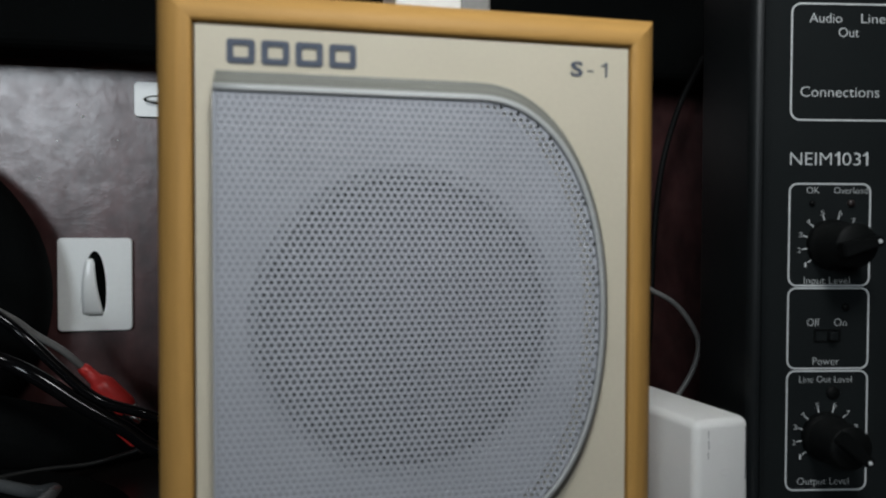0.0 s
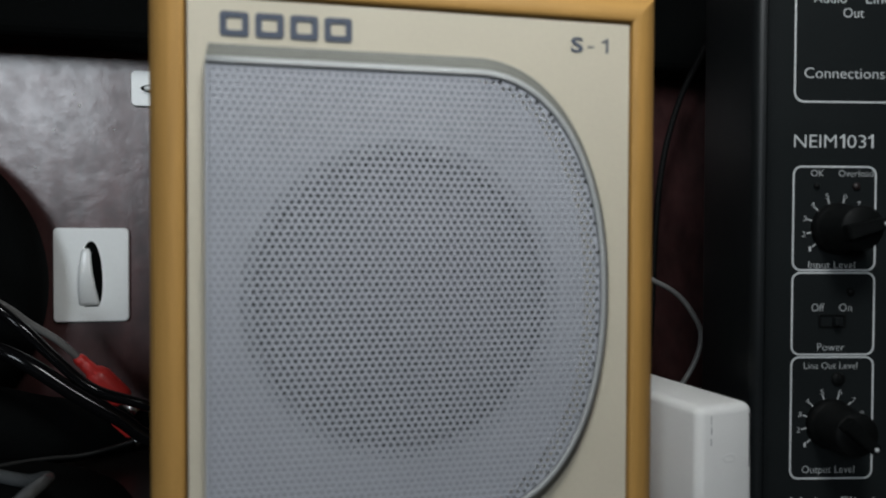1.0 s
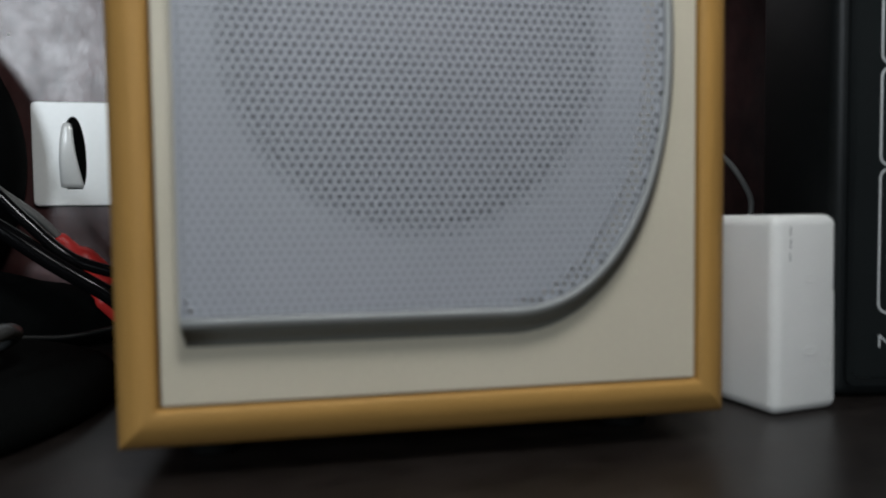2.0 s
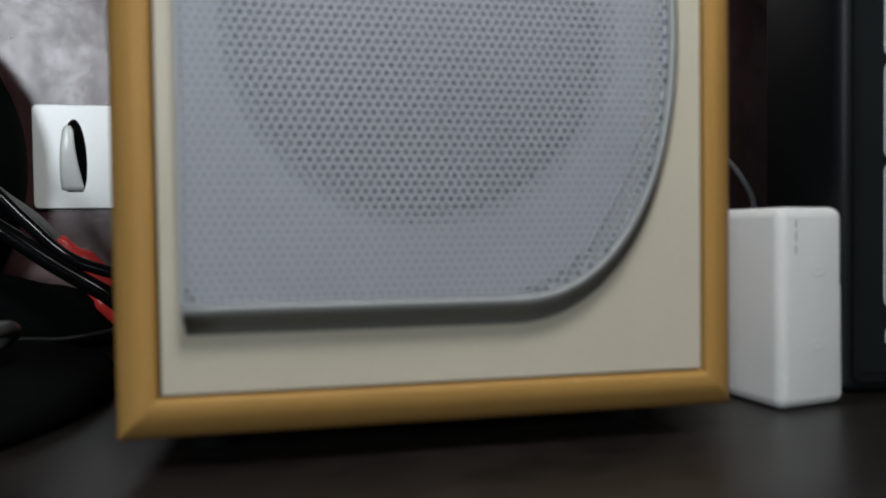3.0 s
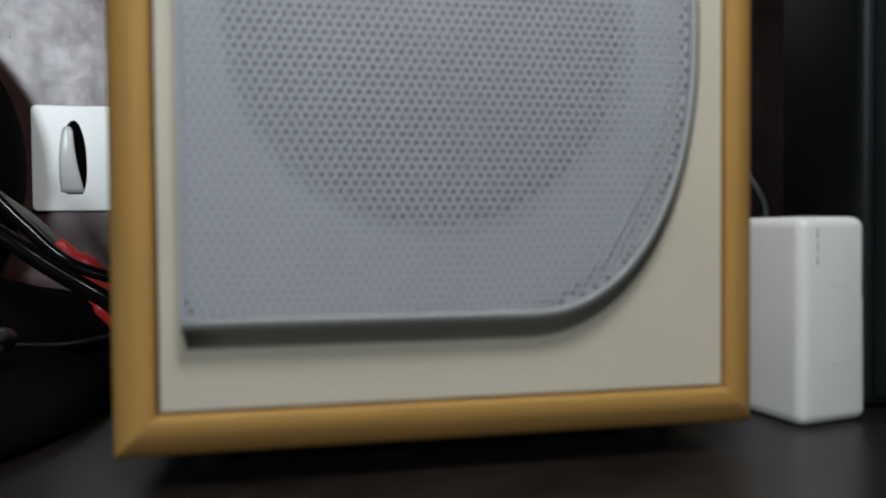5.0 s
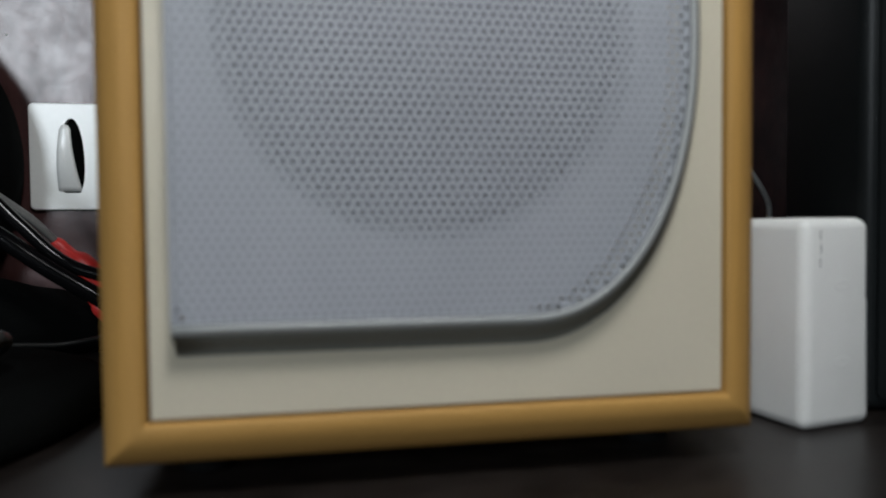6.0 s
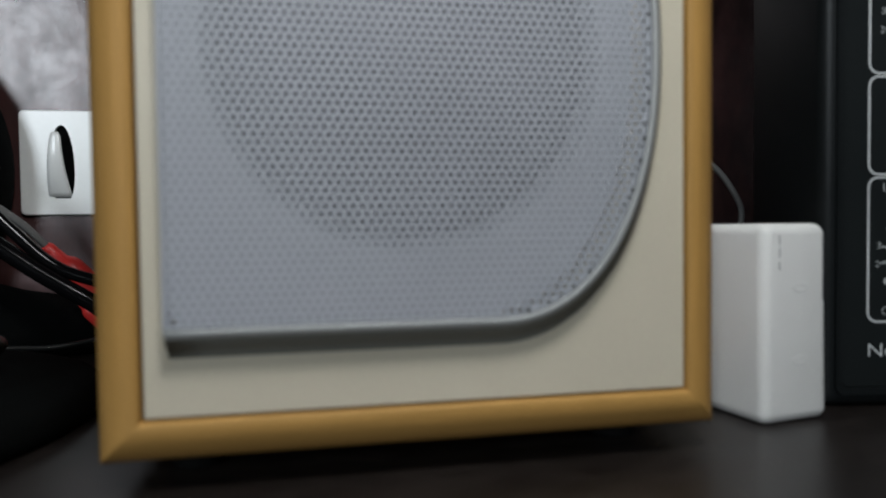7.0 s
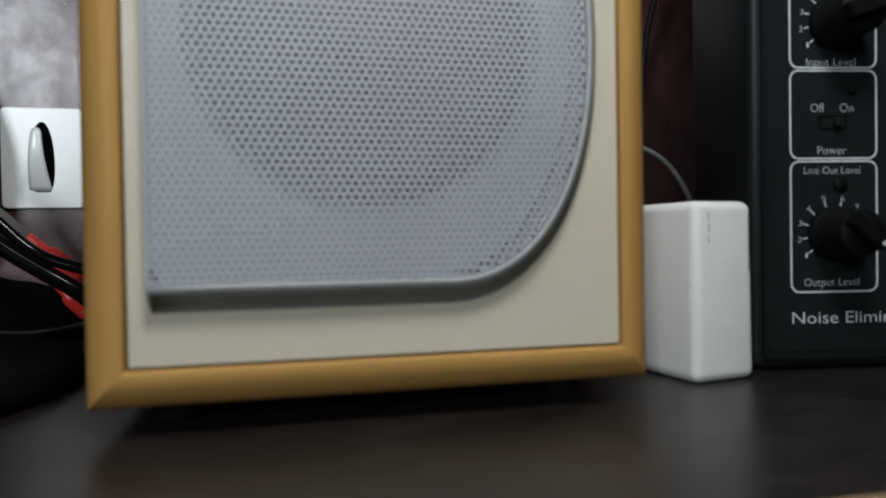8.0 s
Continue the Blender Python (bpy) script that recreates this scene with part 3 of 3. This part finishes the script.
# ---- hook plates on the back panel ----
def hook_plate(name, w, h, label, m):
    """A bevelled plate with a teardrop slot, and the tongue that is bent out of it."""
    ob = thing(name, label, "wall hook", "hook plates on the back panel", m=m)
    steps = 8
    outer = rounded(-w / 2, w / 2, -h / 2, h / 2, 0.0022, steps)
    size = w / 0.0335
    s0, s1, wide, rb = -h * 0.34, h * 0.36, 0.0051 * size, 0.0012 * size
    zm = s0 + 0.38 * (s1 - s0)
    arc = [radians(90 * j / steps) for j in range(steps + 1)]
    upper = [(wide * max(0.0, math.cos(a)) ** 0.95, zm + (s1 - zm) * math.sin(a)) for a in arc]
    lower = [(wide * (0.84 + 0.16 * math.cos(a)) - rb * math.sin(a) ** 3, zm + (s0 - zm) * math.sin(a)) for a in arc]
    slot = upper + [(-x, z) for x, z in reversed(upper)] + [(-x, z) for x, z in lower] + list(reversed(lower))
    bm = bmesh.new()
    rows = [[Vector((x, y, z)) for x, z in line] for line, y in (
        (outer, -0.0002), (outer, -0.0018), ([(x * 0.975, z * 0.981) for x, z in outer], -0.0022), (slot, -0.0022), (slot, -0.0002))]
    grid_faces(bm, rows, closed=True)
    part("plate", bm, ENAMEL, ob)
    bm = bmesh.new()
    slab(bm, [(x * 0.96, z * 0.96) for x, z in outer], -0.0006, -0.0001)
    part("backing", bm, FELT, ob, "black foam pad behind the slot")
    bm = bmesh.new()
    rows = []
    n = 14
    for k in range(n + 1):
        t = k / n
        z = s0 + 0.0006 + (s1 - s0 - 0.001) * 0.90 * t
        out = 0.0020 + 0.0066 * math.sin(min(1.0, t * 1.15) * math.pi * 0.55) * (1 - 0.25 * t * t) * (h / 0.045)
        half = (0.0046 - 0.0027 * t) * size * (0.6 if t > 0.97 else 1)
        rows.append([Vector((x - 0.0009 * size, -out - 0.0005 * (1 - (x / half) ** 2), z)) for x in (-half, -half * 0.6, 0, half * 0.6, half)]
                    + [Vector((x - 0.0009 * size, -out + 0.0010, z)) for x in (half, 0, -half)])
    vs = grid_faces(bm, rows, closed=True)
    bm.faces.new(vs[0])
    bm.faces.new(vs[-1])
    part("tongue", bm, ENAMEL, ob, "bent-out hook tongue", smooth=True)
    return ob


hook_plate("hook_plate", 0.0335, 0.0450, "white enamelled hook plate stuck upright on the dark back panel", pose(-0.0762, BACK, 0.0790))
hook_plate("hook_plate", 0.0170, 0.0300, "small white hook plate turned sideways on the dark back panel", pose(-0.0430, BACK, 0.1690, 0, -90, 0))


# ---- cables and clutter ----
def cable(points, radius, mat, label, name="cable"):
    bm = bmesh.new()
    tube(bm, points, radius)
    return tagged(part(name, bm, mat, smooth=True), label, "cable", "cables behind the loudspeaker")


cable([(-0.155, 0.112, 0.118), (-0.124, 0.122, 0.0945), (-0.0962, 0.131, 0.0715), (-0.0839, 0.131, 0.0607), (-0.0736, 0.131, 0.0497), (-0.0589, 0.131, 0.0362), (-0.0366, 0.131, 0.0278), (-0.01, 0.135, 0.014), (0.03, 0.140, 0.0030)], 0.0022, GLOSSY_BLACK, "glossy black cable drooping behind the loudspeaker")
cable([(-0.155, 0.108, 0.0815), (-0.124, 0.118, 0.0685), (-0.0945, 0.128, 0.0545), (-0.0806, 0.128, 0.047), (-0.0643, 0.128, 0.035), (-0.0482, 0.128, 0.0245), (-0.030, 0.129, 0.013), (0.02, 0.135, 0.0033)], 0.0031, GLOSSY_BLACK, "thick glossy black cable drooping behind the loudspeaker")
cable([(-0.125, 0.118, 0.0925), (-0.0978, 0.140, 0.0712), (-0.0894, 0.150, 0.0611), (-0.0807, 0.158, 0.0521), (-0.0742, 0.165, 0.0425)], 0.0015, GREY_CABLE, "grey lead running to a red plug")
plug = thing("phono_plug", "red phono plug with a nickel tip on a grey lead", "plug", m=Matrix.Translation((-0.0755, 0.165, 0.0437)) @ Vector((0.021, 0.0, -0.0215)).to_track_quat("Z", "Y").to_matrix().to_4x4())
bm = bmesh.new()
lathe(bm, [(0.0020, 0.0), (0.0026, 0.001), (0.0028, 0.0035), (0.0026, 0.0042), (0.0028, 0.0049), (0.0030, 0.0085), (0.0044, 0.0105), (0.0052, 0.0130), (0.0052, 0.0150), (0.0049, 0.026), (0.0040, 0.0285)], None, 24)
part("boot", bm, RED, plug, smooth=True)
bm = bmesh.new()
lathe(bm, [(0.0041, 0.0283), (0.0041, 0.036), (0.0038, 0.0365)], None, 24)
part("tip", bm, NICKEL, plug, "nickel-plated contact sleeve", smooth=True)
plug2 = copy_thing(plug, Matrix.Translation((-0.0600, 0.150, 0.0245)) @ Vector((0.0060, 0.0020, -0.0075)).to_track_quat("Z", "Y").to_matrix().to_4x4() @ Matrix.Scale(0.62, 4))
tagged(plug2, "smaller red plug half hidden behind black cables")
cable([(-0.110, 0.110, 0.0094), (-0.089, 0.128, 0.0085), (-0.078, 0.136, 0.0075), (-0.066, 0.143, 0.0062), (-0.054, 0.149, 0.0075), (-0.048, 0.151, 0.0088)], 0.0009, DARK_CABLE, "thin dark grey lead lying over a black case")
bm = bmesh.new()
lathe(bm, [(0.0008, 0.0), (0.0011, 0.0004), (0.0011, 0.0030), (0.0006, 0.0036)], Matrix.Translation((-0.0483, 0.1508, 0.0087)) @ Vector((0.006, 0.002, 0.0013)).to_track_quat("Z", "Y").to_matrix().to_4x4(), 14)
tagged(part("cable_tip", bm, NICKEL, smooth=True), "bright metal tip of the thin dark lead", "cable tip")
cable([(-0.100, 0.000, 0.0108), (-0.075, 0.020, 0.0112), (-0.0615, 0.045, 0.0150), (-0.0575, 0.062, 0.0188), (-0.0565, 0.072, 0.0193), (-0.060, 0.085, 0.0165), (-0.072, 0.100, 0.0110), (-0.090, 0.112, 0.0108)], 0.0024, SLATE_CABLE, "short slate-grey lead arching over a black case")
cable([(0.10, 0.135, 0.085), (0.165, 0.125, 0.083), (0.181, 0.12, 0.0775), (0.192, 0.12, 0.071), (0.200, 0.12, 0.061), (0.203, 0.12, 0.053), (0.2005, 0.12, 0.042), (0.193, 0.12, 0.030), (0.180, 0.12, 0.014), (0.165, 0.12, 0.0013), (0.14, 0.13, 0.0013)], 0.0012, GREY_CABLE, "thin grey lead looping down behind the loudspeaker")
cable([(0.235, 0.15, 0.300), (0.226, 0.15, 0.206), (0.221, 0.15, 0.192), (0.209, 0.15, 0.168), (0.200, 0.15, 0.137), (0.196, 0.15, 0.100), (0.194, 0.15, 0.05), (0.19, 0.15, 0.0016)], 0.0015, RUBBER, "thin black lead hanging from above")

bm = bmesh.new()
tube(bm, [(-0.118, 0.1530, 0.0188), (-0.100, 0.1550, 0.0160), (-0.077, 0.1600, 0.0118), (-0.059, 0.1660, 0.0100), (-0.044, 0.1690, 0.0088)], (0.0184, 0.0086), 20, 10)
for v in bm.verts:
    v.co += 0.0016 * noise.noise_vector(v.co * 90.0) * (1 if v.co.z > 0.004 else 0)
tagged(part("cloth_bag", bm, FELT, smooth=True), "slumped black cloth bag against the back panel", "bag")
bm = bmesh.new()
lathe(bm, [(0.082, 0.0), (0.0832, 0.0008), (0.0832, 0.0040), (0.0815, 0.0066), (0.078, 0.0078), (0.040, 0.0082), (0.001, 0.0082)], None, 72)
ob = tagged(part("low_round_case", bm, FELT, smooth=True), "low round black fabric case lying on the shelf", "case")
ob.location = (-0.1105, 0.0600, 0.0002)
# black disc added at the left to cast the round shadow on panel and plate
bm = bmesh.new()
lathe(bm, [(0.060, -0.0142), (0.068, -0.0136), (0.0732, -0.0100), (0.0750, -0.0040), (0.0750, 0.0030), (0.0735, 0.0090), (0.069, 0.0128), (0.061, 0.0142)],
      pose(0, 0, 0, 90, 0, 0), 64)
ob = tagged(part("round_blocker", bm, FELT, smooth=True), "round black disc added to shade the hook plate's left side", "pouch")
ob.location = (-0.1670, 0.1755, 0.0752)

gadget = thing("top_gadget", "small white and grey plastic box on the loudspeaker's top", "box", m=pose(0.050, 0.030, oz1, 0, 0, 0))
bm = bmesh.new()
box(bm, 0, 0.0195, 0, 0.035, 0, 0.030, 0.001, 2)
part("white_shell", bm, WHITE_PLASTIC, gadget)
bm = bmesh.new()
box(bm, 0.0195, 0.0285, 0.001, 0.035, 0, 0.029, 0.001, 2)
part("grey_cap", bm, GREY_CABLE, gadget, "grey end cap")

# ---- unseen pendant, added to hold the key light ----
lamp = thing("added_lamp", "unseen white pendant lamp added close in front of the shelf", "lamp", m=pose(LAMP_AT[0], LAMP_AT[1], LAMP_AT[2]))
bm = bmesh.new()
grid_faces(bm, [[Vector((r * math.cos(2 * math.pi * k / 32), r * math.sin(2 * math.pi * k / 32), h)) for k in range(32)] for r, h in
                ((0.05, 0.028), (0.045, 0.045), (0.03, 0.06), (0.008, 0.066), (0.008, 0.064), (0.029, 0.058), (0.043, 0.043), (0.048, 0.028))], closed=True)
part("shade", bm, LAMP_WHITE, lamp, smooth=True)
bm = bmesh.new()
tube(bm, [(0, 0, 0.065), (0, 0, 0.4), (0, 0, ROOM[5] - LAMP_AT[2])], 0.004)
part("flex", bm, LAMP_WHITE, lamp)
